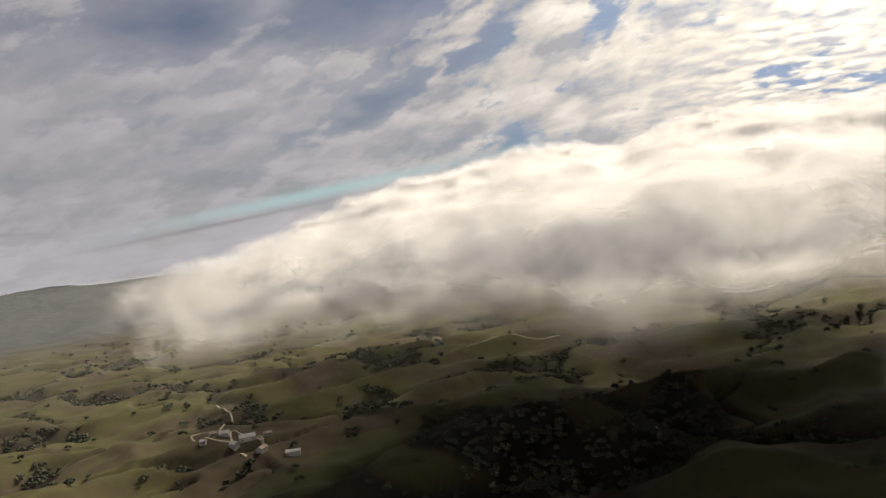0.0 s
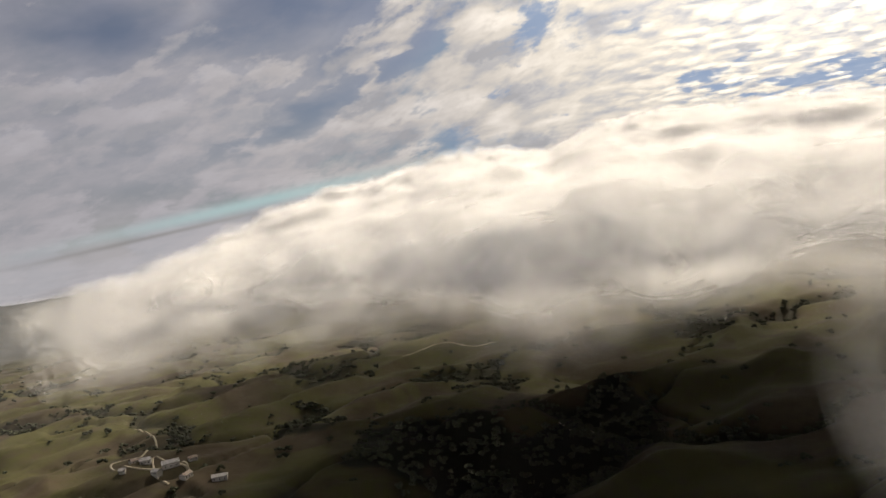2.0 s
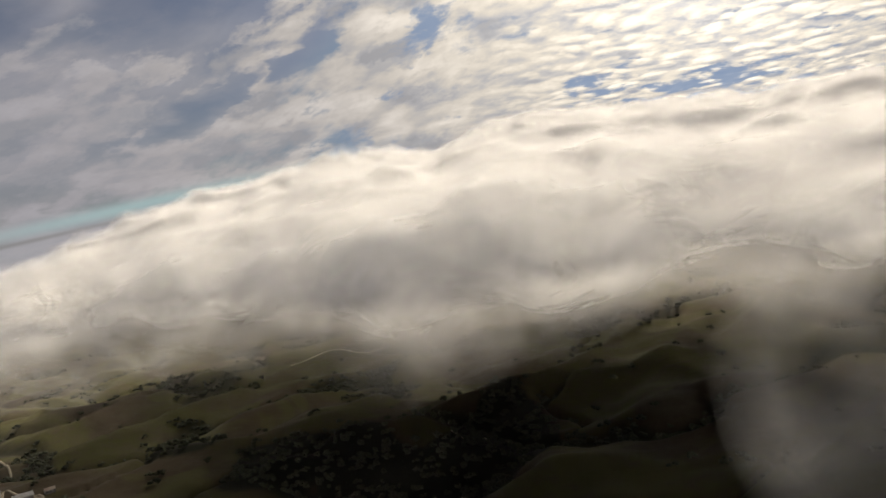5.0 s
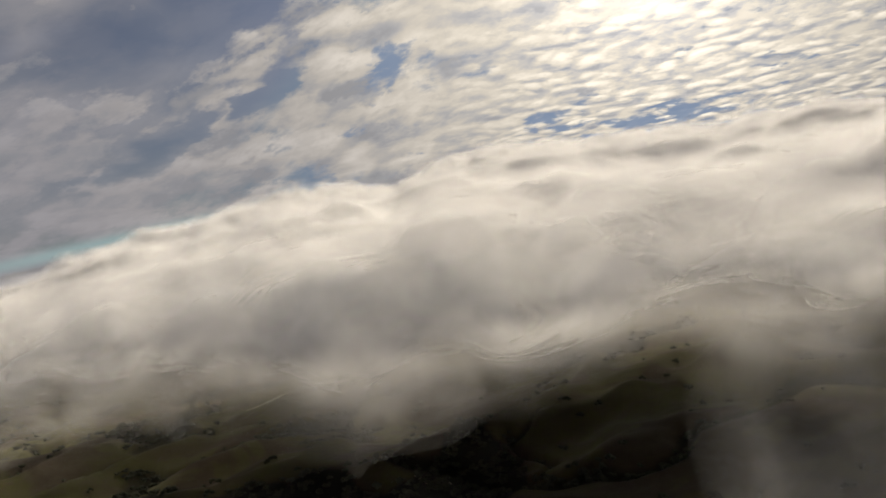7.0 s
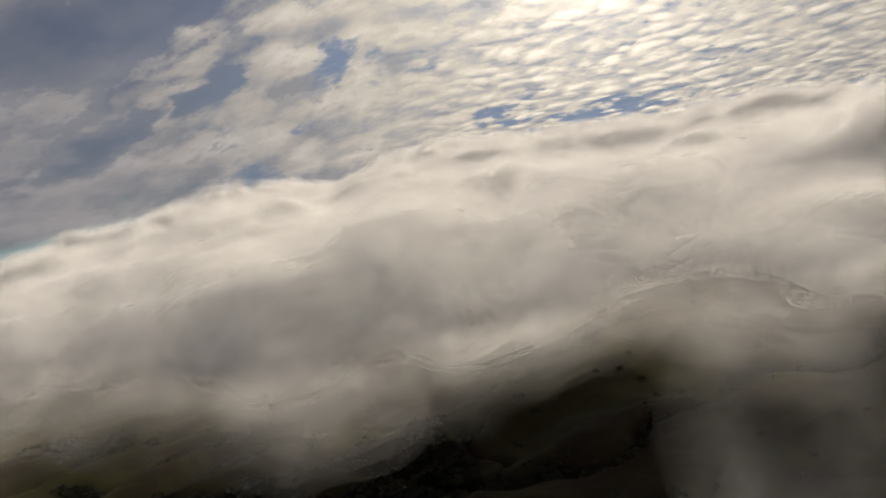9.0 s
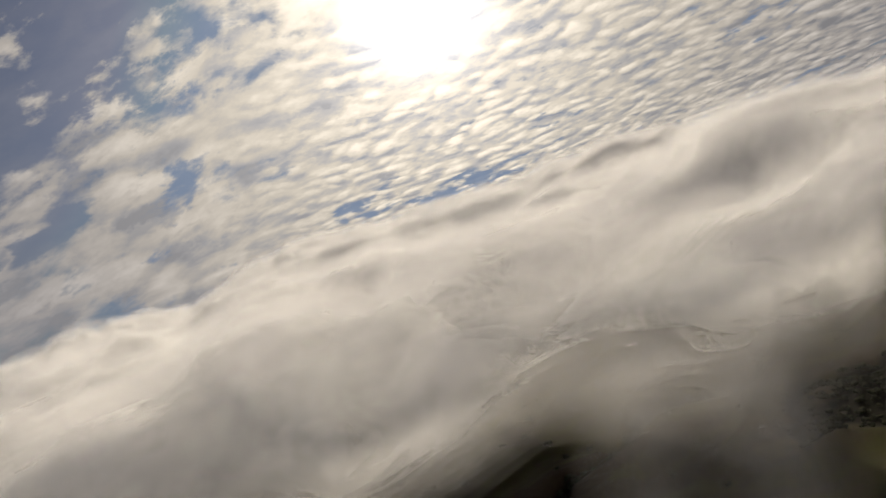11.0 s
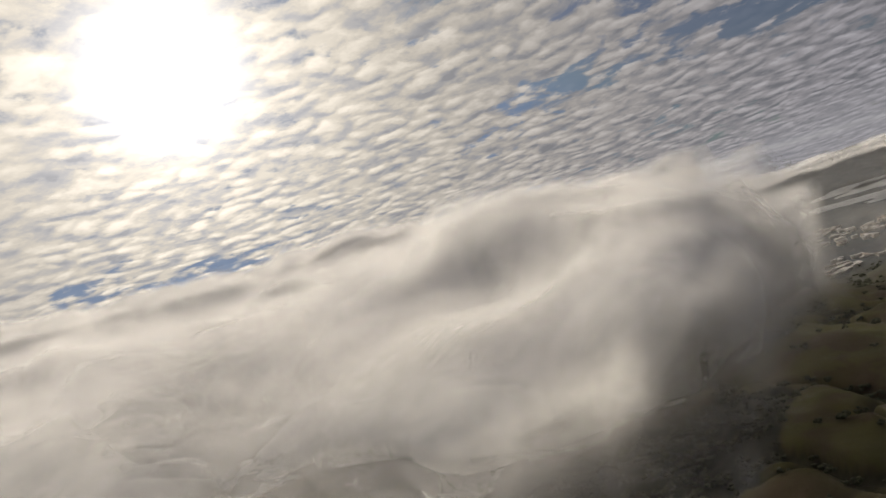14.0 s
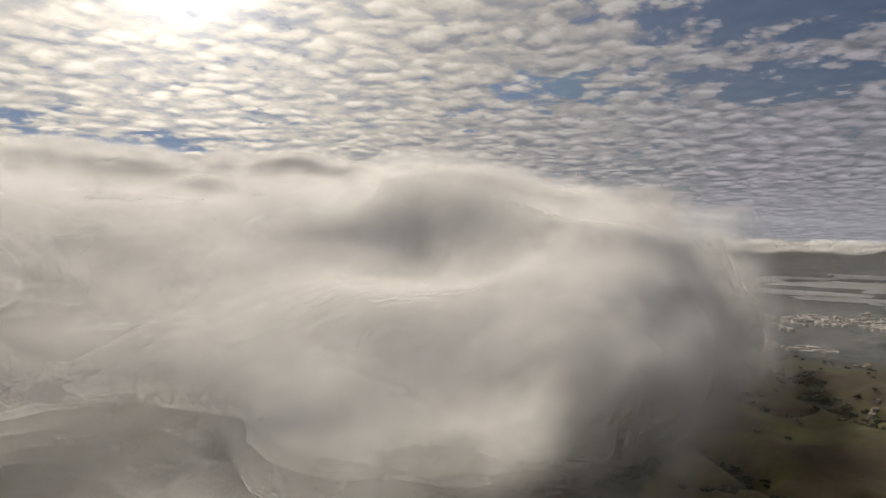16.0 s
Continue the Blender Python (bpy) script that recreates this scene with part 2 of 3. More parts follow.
def finish(n, color, rough=0.9, bump=None, strength=0.3, distance=1.0, spec=0.2, metal=0.0):
    shader = n.add("ShaderNodeBsdfPrincipled")
    n.put(shader.inputs["Base Color"], color if isinstance(color, bpy.types.NodeSocket) else (*color, 1))
    n.put(shader.inputs["Roughness"], rough)
    shader.inputs["Specular IOR Level"].default_value = spec
    shader.inputs["Metallic"].default_value = metal
    if bump is not None:
        node = n.add("ShaderNodeBump")
        node.inputs["Strength"].default_value, node.inputs["Distance"].default_value = strength, distance
        n.put(node.inputs["Height"], bump)
        n.tree.links.new(node.outputs[0], shader.inputs["Normal"])
    out = n.add("ShaderNodeOutputMaterial")
    n.tree.links.new(shader.outputs[0], out.inputs[0])


def grass_material():
    mat, n = material("grass_land")
    p = n.add("ShaderNodeNewGeometry").outputs["Position"]
    broad = n.noise(p, 1 / 170, 4, 0.55, 0.5)
    fine = n.noise(p, 1 / 14, 6, 0.65)
    grain = n.noise(p, 1 / 2.5, 4, 0.7)
    c = n.mix(n.ramp(broad, 0.42, 0.58), (0.04, 0.030, 0.019), (0.05, 0.05, 0.016))
    c = n.mix(n.ramp(fine, 0.35, 0.75), c, (0.05, 0.041, 0.024))
    # olive-yellow grass patches, the look of sunlit ground put into their colour
    sunlit_grass = n.noise(p, 1 / 75, 3, 0.5, 0.6)
    c = n.mix(n.m("MULTIPLY", n.ramp(sunlit_grass, 0.52, 0.62), 0.75), c, (0.056, 0.053, 0.02))
    dirt = n.noise(p, 1 / 60, 5, 0.6, 1.0)
    c = n.mix(n.m("MULTIPLY", n.ramp(dirt, 0.58, 0.72), 0.6), c, (0.055, 0.039, 0.027))
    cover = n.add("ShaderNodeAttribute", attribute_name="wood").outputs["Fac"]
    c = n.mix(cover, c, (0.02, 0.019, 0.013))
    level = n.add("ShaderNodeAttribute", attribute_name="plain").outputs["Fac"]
    # town tones with distance haze put into the colour as a grey-blue tint
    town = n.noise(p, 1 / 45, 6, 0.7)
    hazy_town_c = n.mix(n.ramp(town, 0.4, 0.66), (0.022, 0.028, 0.033), (0.046, 0.049, 0.054))
    c = n.mix(level, c, hazy_town_c)
    finish(n, c, 0.95, n.m("ADD", fine, n.m("MULTIPLY", grain, 0.3)), 0.5, 1.5, 0.1)
    return mat


def plain_material(name, color, other, size, rough=0.9, spec=0.2):
    mat, n = material(name)
    p = n.add("ShaderNodeNewGeometry").outputs["Position"]
    coarse = n.noise(p, 1 / size, 5, 0.6)
    fine = n.noise(p, 6 / size, 4, 0.6)
    c = n.mix(n.ramp(n.m("ADD", n.m("MULTIPLY", coarse, 0.7), n.m("MULTIPLY", fine, 0.3)), 0.35, 0.65), color, other)
    finish(n, c, rough, fine, 0.3, size * 0.02, spec)
    return mat


GRASS = grass_material()
LEAF = plain_material("oak_leaves", (0.024, 0.028, 0.016), (0.046, 0.05, 0.026), 3.0)
BARK = plain_material("bark", (0.06, 0.045, 0.03), (0.1, 0.08, 0.06), 0.6)
TRACK = plain_material("pale_dirt_track", (0.19, 0.165, 0.12), (0.28, 0.245, 0.18), 9.0)
WALL = plain_material("cream_render", (0.3, 0.29, 0.26), (0.42, 0.4, 0.37), 4.0)
ROOF = plain_material("pale_roof", (0.18, 0.175, 0.17), (0.34, 0.33, 0.32), 3.0, 0.7)
ROOF_DARK = plain_material("brown_roof", (0.14, 0.11, 0.09), (0.22, 0.18, 0.15), 3.0, 0.8)
PANE = plain_material("window_glass", (0.02, 0.025, 0.03), (0.04, 0.045, 0.05), 1.0, 0.1, 0.5)
WATER = plain_material("pond_water", (0.085, 0.092, 0.095), (0.13, 0.135, 0.132), 90.0, 0.3, 0.5)


def cloud_material():
    mat, n = material("cloud_vapour")
    p = n.add("ShaderNodeTexCoord").outputs["Object"]
    wisps = n.noise(p, 1 / 24, 7, 0.64, 0.4)
    thick = n.add("ShaderNodeAttribute", attribute_name="vapour").outputs["Fac"]
    inner = n.ramp(thick, 0.03, 0.35)
    gate = n.m("ADD", wisps, n.m("MULTIPLY", inner, 0.13))
    a = n.m("MULTIPLY", thick, n.ramp(gate, 0.3, 0.72, 0.0, 1.5), clamp=True)
    diffuse = n.add("ShaderNodeBsdfDiffuse")
    diffuse.inputs[0].default_value = (0.97, 0.965, 0.955, 1)
    trans = n.add("ShaderNodeBsdfTranslucent")
    trans.inputs[0].default_value = (0.97, 0.965, 0.955, 1)
    solid = n.add("ShaderNodeMixShader")
    solid.inputs[0].default_value = 0.55
    n.tree.links.new(diffuse.outputs[0], solid.inputs[1])
    n.tree.links.new(trans.outputs[0], solid.inputs[2])
    clear = n.add("ShaderNodeBsdfTransparent")
    mix = n.add("ShaderNodeMixShader")
    n.put(mix.inputs[0], a)
    n.tree.links.new(clear.outputs[0], mix.inputs[1])
    n.tree.links.new(solid.outputs[0], mix.inputs[2])
    out = n.add("ShaderNodeOutputMaterial")
    n.tree.links.new(mix.outputs[0], out.inputs[0])
    return mat


CLOUD = cloud_material()


def mesh_from(name, verts, faces, mat, shade=True):
    """A mesh from numpy arrays; faces all have the same number of corners."""
    verts, faces = np.asarray(verts, np.float32), np.asarray(faces, np.int32)
    me = bpy.data.meshes.new(name)
    k = faces.shape[1]
    me.vertices.add(len(verts))
    me.vertices.foreach_set("co", verts.ravel())
    me.loops.add(faces.size)
    me.loops.foreach_set("vertex_index", faces.ravel())
    me.polygons.add(len(faces))
    me.polygons.foreach_set("loop_start", np.arange(0, faces.size, k, dtype=np.int32))
    me.polygons.foreach_set("use_smooth", np.full(len(faces), shade))
    me.materials.append(mat)
    me.update(calc_edges=True)
    me.validate()
    return me


def attribute(me, name, values):
    a = me.attributes.new(name, "FLOAT", "POINT")
    a.data.foreach_set("value", np.asarray(values, np.float32))


def part(name, me, parent, label=""):
    ob = new(name, me)
    ob.parent = parent
    return tagged(ob, label)


# the ground: one sheet from under the drone to the far ridges
azs = np.radians(np.concatenate([np.arange(-48, 100, 0.25), np.arange(100, 312, 4.0)]))
rads = np.concatenate([[0.0, 60.0, 120.0, 180.0, 240.0], 300 * (4900 / 300) ** np.linspace(0, 1, 330)])
A, D = np.meshgrid(azs, rads)
gx, gy = D * np.sin(A), D * np.cos(A)
gz = height(gx, gy)
rows_n, cols_n = A.shape
idx = np.arange(rows_n * cols_n).reshape(rows_n, cols_n)
nxt = np.roll(idx, -1, axis=1)
quads = np.stack([idx[:-1], idx[1:], nxt[1:], nxt[:-1]], -1).reshape(-1, 4)
ground_me = mesh_from("ground", np.stack([gx, gy, gz], -1).reshape(-1, 3), quads, GRASS)


def in_wood(x, y):
    """The oak wood across the middle of the valley and the wood on the slope to the right; above 0 inside."""
    x, y = np.asarray(x, float), np.asarray(y, float)
    e = 0.35 * fbm(x / 70, y / 70, 0 * x + 8, 3, 5)
    lobes = [(5, 735, 55, 95), (70, 700, 75, 75), (130, 660, 60, 70), (185, 725, 60, 70), (235, 790, 35, 70), (-100, 835, 32, 28), (690, 370, 120, 75), (620, 430, 90, 60)]
    best = -9.0
    for cx, cy, a, b in lobes:
        best = np.maximum(best, 1 - np.sqrt(((x - cx) / a) ** 2 + ((y - cy) / b) ** 2))
    return best + e


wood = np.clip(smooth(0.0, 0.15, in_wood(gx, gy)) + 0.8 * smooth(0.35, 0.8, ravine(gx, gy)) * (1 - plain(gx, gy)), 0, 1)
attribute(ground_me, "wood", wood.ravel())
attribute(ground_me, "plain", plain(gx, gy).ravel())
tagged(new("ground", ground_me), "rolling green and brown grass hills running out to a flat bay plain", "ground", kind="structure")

# ---- trees ----
ICO_V, ICO_F = [], []
_bm = bmesh.new()
bmesh.ops.create_icosphere(_bm, subdivisions=1, radius=1)
ICO_V = np.array([v.co[:] for v in _bm.verts])
ICO_F = np.array([[v.index for v in f.verts] for f in _bm.faces])
_bm.free()


def crown_arrays(rng, clumps, spread, tall):
    """Lumpy foliage: jittered clumps round a dome."""
    vs, fs = [], []
    for k in range(clumps):
        a, rr = rng.uniform(0, 2 * np.pi), spread * np.sqrt(rng.uniform(0, 1)) * 0.75
        c = np.array([rr * np.cos(a), rr * np.sin(a), tall * (0.45 + 0.4 * rng.uniform() * (1.1 - rr / spread))])
        s = spread * rng.uniform(0.28, 0.5)
        v = ICO_V * (s * rng.uniform(0.75, 1.25, (len(ICO_V), 1))) * np.array([1, 1, 0.8]) + c
        fs.append(ICO_F + len(ICO_V) * k)
        vs.append(v)
    return np.concatenate(vs), np.concatenate(fs)


def stem_arrays(points, radii, sides=5):
    """A tapered, bent stem through points, as triangles."""
    points = np.array(points, float)
    vs = []
    for p, r in zip(points, radii):
        for k in range(sides):
            a = 2 * np.pi * k / sides
            vs.append(p + [r * np.cos(a), r * np.sin(a), 0])
    fs = []
    for i in range(len(points) - 1):
        for k in range(sides):
            a, b = i * sides + k, i * sides + (k + 1) % sides
            fs += [[a, b, b + sides], [a, b + sides, a + sides]]
    return np.array(vs), np.array(fs)


_rng = np.random.default_rng(4)
# candidates over the part of the land that is seen
cand = np.stack([_rng.uniform(-1250, 1500, 60000), _rng.uniform(60, 2200, 60000)], -1)
ca = np.degrees(np.arctan2(cand[:, 0], cand[:, 1]))
cr = np.hypot(cand[:, 0], cand[:, 1])
ok = (ca > -36) & (ca < 93) & (cr > 430) & (cr < 2200)
cand, ca, cr = cand[ok], ca[ok], cr[ok]
cx, cy = cand[:, 0], cand[:, 1]
chance = np.clip(smooth(0.02, 0.1, in_wood(cx, cy)) * 1.0 + 0.9 * smooth(0.2, 0.55, ravine(cx, cy)) * smooth(-0.7, -0.1, fbm(cx / 90, cy / 90, 0 * cx + 6, 2, 77)) * (1 - plain(cx, cy)) + 0.02, 0, 1)
keep = _rng.uniform(size=len(cand)) < chance
cand, cr = cand[keep], cr[keep]
order = np.argsort(cr)
cand, cr = cand[order], cr[order]
cz = height(cand[:, 0], cand[:, 1])

variants = []
for k in range(5):
    rng = np.random.default_rng(50 + k)
    tall, spread = rng.uniform(8.5, 11), rng.uniform(5, 6.5)
    base = tagged(new("oak_tree"), "dark evergreen oak with a broad rounded crown on a grassy slope", "tree", group="oaks of the valley")
    v, f = stem_arrays([(0, 0, -0.6), (0.1, 0, tall * 0.2), (0.3, 0.2, tall * 0.42)], [0.45, 0.34, 0.22])
    part("trunk", mesh_from("trunk", v, f, BARK), base)
    for j in range(3):
        a = 2.1 * j + k
        v, f = stem_arrays([(0.1, 0, tall * 0.2), (1.4 * np.cos(a), 1.4 * np.sin(a), tall * 0.38), (3.0 * np.cos(a), 3.0 * np.sin(a), tall * 0.55)], [0.24, 0.16, 0.07], 4)
        part("limb", mesh_from("limb", v, f, BARK), base)
    v, f = crown_arrays(rng, 16, spread, tall)
    part("crown", mesh_from("crown", v, f, LEAF, False), base)
    variants.append(base)
NEAR = 220
for i in range(min(NEAR, len(cand))):
    src = variants[i % 5]
    if i < 5:
        src.location = (cand[i, 0], cand[i, 1], cz[i])
        continue
    copy_thing(src, pose(cand[i, 0], cand[i, 1], cz[i], 0, 0, float(_rng.uniform(0, 360))))
vs, fs, count = [], [], 0
for i in range(NEAR, len(cand)):
    rng = np.random.default_rng(1000 + i % 40)
    s = _rng.uniform(0.6, 1.15)
    v, f = crown_arrays(rng, 5 if cr[i] < 1300 else 3, 5.6 * s, 9.5 * s)
    v = v + [cand[i, 0], cand[i, 1], cz[i] - 1.5]
    vs.append(v)
    fs.append(f + count)
    count += len(v)
woods = new("woodland", mesh_from("woodland", np.concatenate(vs), np.concatenate(fs), LEAF, False))
tagged(woods, "dark oak woodland filling the ravines between grass hills", "woodland", kind="stuff")


# ---- farm ----
def box_arrays(x0, x1, y0, y1, z0, z1):
    v = np.array([(x, y, z) for z in (z0, z1) for y in (y0, y1) for x in (x0, x1)], float)
    f = np.array([(0, 2, 3, 1), (4, 5, 7, 6), (0, 1, 5, 4), (2, 6, 7, 3), (0, 4, 6, 2), (1, 3, 7, 5)])
    return v, f


def gable_arrays(w, d, z, rise, over, thick):
    """A pitched roof with eaves and thickness; ridge along x."""
    a, b = w / 2 + over, d / 2 + over
    drop = rise * over / (d / 2)
    prof = [(-b, z - drop), (0, z + rise), (b, z - drop), (b, z - drop + thick), (0, z + rise + thick), (-b, z - drop + thick)]
    v = np.array([(x, y, zz) for x in (-a, a) for y, zz in prof])
    f = [(i, (i + 1) % 6, (i + 1) % 6 + 6, i + 6) for i in range(6)] + [(0, 5, 4, 1), (1, 4, 3, 2), (6, 7, 10, 11), (7, 8, 9, 10)]
    return v, np.array(f)


def house(w, d, h, rise, roof_mat, label, group, windows=3):
    base = tagged(new("house"), label, "house", group=group)
    v, f = box_arrays(-w / 2, w / 2, -d / 2, d / 2, -2.5, h)
    part("wall", mesh_from("wall", v, f, WALL, False), base)
    v, f = gable_arrays(w, d, h, rise, 0.5, 0.2)
    part("roof", mesh_from("roof", v, f, roof_mat, False), base)
    for side in (-1, 1):
        for k in range(windows):
            x = (k + 0.5) / windows * w - w / 2
            v, f = box_arrays(x - 0.6, x + 0.6, side * d / 2 - 0.04, side * d / 2 + 0.04, 1.0, 2.1)
            part("window", mesh_from("window", v, f, PANE, False), base)
    return base


def downhill(x, y):
    """Shifts a place on the plan to allow for the height of the hill there."""
    px, py = float(x), float(y)
    for _ in range(6):
        k = 1 - float(height(px, py)) / EYE_Z
        px, py = x * k, y * k
    return px, py


def settle(ob, x, y, turn):
    x, y = downhill(x, y)
    ob.matrix_basis = pose(x, y, float(height(x, y)), 0, 0, turn)
    return ob


FARM = [(-239, 801, 16, 10, 4.5, 2.5, ROOF, 20), (-251, 792, 9, 7, 3.2, 1.8, ROOF, -40), (-222, 792, 11, 7, 3.5, 1.8, ROOF_DARK, 65),
        (-282, 857, 10, 8, 4, 2.2, ROOF, 10), (-297, 862, 8, 6, 3, 1.6, ROOF_DARK, 50), (-178, 747, 14, 8, 4, 1.6, ROOF, 5), (-205, 760, 8, 6, 3, 1.6, ROOF_DARK, 30), (-300, 835, 6, 5, 3, 1.4, ROOF, 0)]
for x, y, w, d, h, rise, mat, turn in FARM:
    what = "white farm building with a pale pitched roof among dark oaks" if mat == ROOF else "cream farm house with a brown pitched roof by a track"
    settle(house(w, d, h, rise, mat, what, "buildings of the hill farm"), x, y, turn)


def ribbon(name, points, width, label, mat=TRACK):
    """A track laid on the land through the given points."""
    pts = np.array([downhill(*p) for p in points], float)
    out = []
    for i in range(len(pts) - 1):
        p0, p1, p2, p3 = pts[max(i - 1, 0)], pts[i], pts[i + 1], pts[min(i + 2, len(pts) - 1)]
        for s in np.linspace(0, 1, 12, endpoint=False):
            out.append(0.5 * (2 * p1 + (p2 - p0) * s + (2 * p0 - 5 * p1 + 4 * p2 - p3) * s * s + (3 * p1 - p0 - 3 * p2 + p3) * s ** 3))
    out = np.array(out + [pts[-1]])
    way = np.gradient(out, axis=0)
    side = np.stack([-way[:, 1], way[:, 0]], -1) / np.linalg.norm(way, axis=1)[:, None] * width / 2
    l, r = out + side, out - side
    vs = []
    for p in (l, r):
        vs.append(np.stack([p[:, 0], p[:, 1], height(p[:, 0], p[:, 1]) + 0.7], -1))
    for p in (l, r):
        vs.append(np.stack([p[:, 0], p[:, 1], height(p[:, 0], p[:, 1]) - 1.0], -1))
    k = len(out)
    i = np.arange(k - 1)
    f = np.concatenate([np.stack([a + i, b + i, b + i + 1, a + i + 1], -1) for a, b in ((0, k), (k, 3 * k), (2 * k, 0))])
    return tagged(new(name, mesh_from(name, np.concatenate(vs), f, mat)), label, "track", kind="structure")


ribbon("road_farm", [(-353, 1035), (-325, 1000), (-300, 950), (-292, 910), (-296, 880)], 2.4, "pale dirt track running down a green hillside")
ribbon("road_loop", [(-296, 880), (-317, 877), (-322, 860), (-300, 845), (-270, 828), (-252, 822), (-236, 832), (-228, 820), (-240, 806), (-255, 800), (-250, 786), (-235, 775)], 2.2, "pale gravel farm drive looping between the buildings")
ribbon("road_hill", [(20, 1190), (60, 1215), (90, 1233), (140, 1225), (180, 1250)], 2.5, "narrow dirt track crossing a misty hill")
ribbon("road_slope", [(170, 778), (190, 776), (205, 781)], 3, "short pale track on a dark slope")

# ---- the bay plain: town, ponds, levees ----
_rng = np.random.default_rng(9)
town_kinds = []
for k in range(6):
    w, d, h = _rng.uniform(9, 26), _rng.uniform(7, 14), _rng.uniform(3.5, 6.5)
    base = tagged(new("warehouse"), "pale flat-roofed building in the hazy town on the plain", "building", group="town on the bay plain")
    v, f = box_arrays(-w / 2, w / 2, -d / 2, d / 2, -2, h)
    part("wall", mesh_from("wall", v, f, WALL, False), base)
    v, f = gable_arrays(w, d, h, 0.8, 0.3, 0.3)
    part("roof", mesh_from("roof", v, f, ROOF if k % 3 else ROOF_DARK, False), base)
    town_kinds.append(base)
k = 0
while k < 290:
    a, r = radians(_rng.uniform(74, 92)), _rng.uniform(1430, 2350)
    x, y = r * math.sin(a), r * math.cos(a)
    if fbm(np.array([x / 160]), np.array([y / 160]), np.array([0.3]), 2, 3)[0] < -0.1:
        continue
    m = pose(x, y, float(height(x, y)), 0, 0, 20 + 90 * int(_rng.integers(0, 2)) + _rng.uniform(-4, 4))
    if k < 6:
        town_kinds[k].matrix_basis = m
    else:
        copy_thing(town_kinds[k % 6], m)
    k += 1
k = 0
first_home = None
while k < 60:
    a, r = radians(_rng.uniform(80, 92)), _rng.uniform(1050, 1480)
    x, y = r * math.sin(a), r * math.cos(a)
    if fbm(np.array([x / 120]), np.array([y / 120]), np.array([0.8]), 2, 13)[0] < 0.05:
        continue
    if first_home is None:
        first_home = house(7, 5.5, 2.8, 1.4, ROOF_DARK, "small cream brown-roofed house at the foot of the hills", "village at the foot of the hills", 2)
        settle(first_home, x, y, 0)
    else:
        copy_thing(first_home, pose(x, y, float(height(x, y)), 0, 0, _rng.uniform(0, 180)))
    k += 1


def pond(cx, cy, rx, ry, turn, seed):
    k = 48
    a = np.linspace(0, 2 * np.pi, k, endpoint=False)
    c, s = np.cos(a), np.sin(a)
    sq = 1 / np.maximum(np.abs(c), np.abs(s)) ** 0.7
    w = 1 + 0.18 * fbm(c * 1.7, s * 1.7, 0 * a + seed, 3, seed)
    px, py = rx * sq * w * c, ry * sq * w * s
    t = radians(turn)
    x, y = cx + px * math.cos(t) - py * math.sin(t), cy + px * math.sin(t) + py * math.cos(t)
    bm = bmesh.new()
    top = [bm.verts.new((x[i], y[i], -12.6)) for i in range(k)]
    low = [bm.verts.new((x[i], y[i], -15.0)) for i in range(k)]
    bm.faces.new(top)
    for i in range(k):
        bm.faces.new((low[i], low[(i + 1) % k], top[(i + 1) % k], top[i]))
    me = bpy.data.meshes.new("pond")
    bm.to_mesh(me)
    me.materials.append(WATER)
    tagged(new("pond", me), "pale grey salt pond on the flat bay shore", "pond", group="salt ponds", kind="structure")


PONDS = [(2950, 640, 330, 110, 75), (2720, 330, 210, 90, 80), (3400, 420, 260, 190, 80), (3650, 820, 300, 200, 78), (2560, 90, 160, 110, 85), (3150, 80, 240, 130, 88), (3950, 300, 260, 170, 84), (3900, -60, 240, 160, 90), (3000, -250, 300, 150, 95), (2600, 210, 90, 40, 70)]
for i, p in enumerate(PONDS):
    pond(*p, i + 1)

# ---- cloud ----
def net_surface(F, level, origin, step):
    """Quads of the surface F = level of a field on a grid."""
    G = F - level
    inside = G > 0
    nx, ny, nz = G.shape
    total = np.zeros((nx - 1, ny - 1, nz - 1, 3), np.float32)
    hits = np.zeros((nx - 1, ny - 1, nz - 1), np.float32)
    corners = [(i, j, k) for i in (0, 1) for j in (0, 1) for k in (0, 1)]

    def at(array, c):
        return array[c[0]:nx - 1 + c[0], c[1]:ny - 1 + c[1], c[2]:nz - 1 + c[2]]

    for a in corners:
        for axis in range(3):
            if a[axis]:
                continue
            b = list(a)
            b[axis] = 1
            ga, gb = at(G, a), at(G, b)
            cross = (ga > 0) != (gb > 0)
            s = np.where(cross, ga / np.where(ga == gb, 1, ga - gb), 0)
            for d in range(3):
                total[..., d] += np.where(cross, a[d] + (s if d == axis else 0), 0)
            hits += cross
    used = hits > 0
    number = np.full(used.shape, -1, np.int64)
    number[used] = np.arange(used.sum())
    cells_ijk = np.argwhere(used)
    verts = (cells_ijk + total[used] / hits[used][:, None]) * step + origin
    quads = []
    for axis in range(3):
        u, w = (axis + 1) % 3, (axis + 2) % 3
        lo, hi = [slice(1, -1)] * 3, [slice(1, -1)] * 3
        lo[axis], hi[axis] = slice(0, -1), slice(1, None)
        a, b = inside[tuple(lo)], inside[tuple(hi)]
        where = np.argwhere(a != b)
        flip = a[tuple(where.T)]
        where[:, u] += 1
        where[:, w] += 1
        q = []
        for du, dw in ((-1, -1), (0, -1), (0, 0), (-1, 0)):
            c = where.copy()
            c[:, u] += du
            c[:, w] += dw
            q.append(number[tuple(c.T)])
        q = np.stack(q, -1)
        q[~flip] = q[~flip][:, ::-1]
        quads.append(q)
    return verts, np.concatenate(quads)


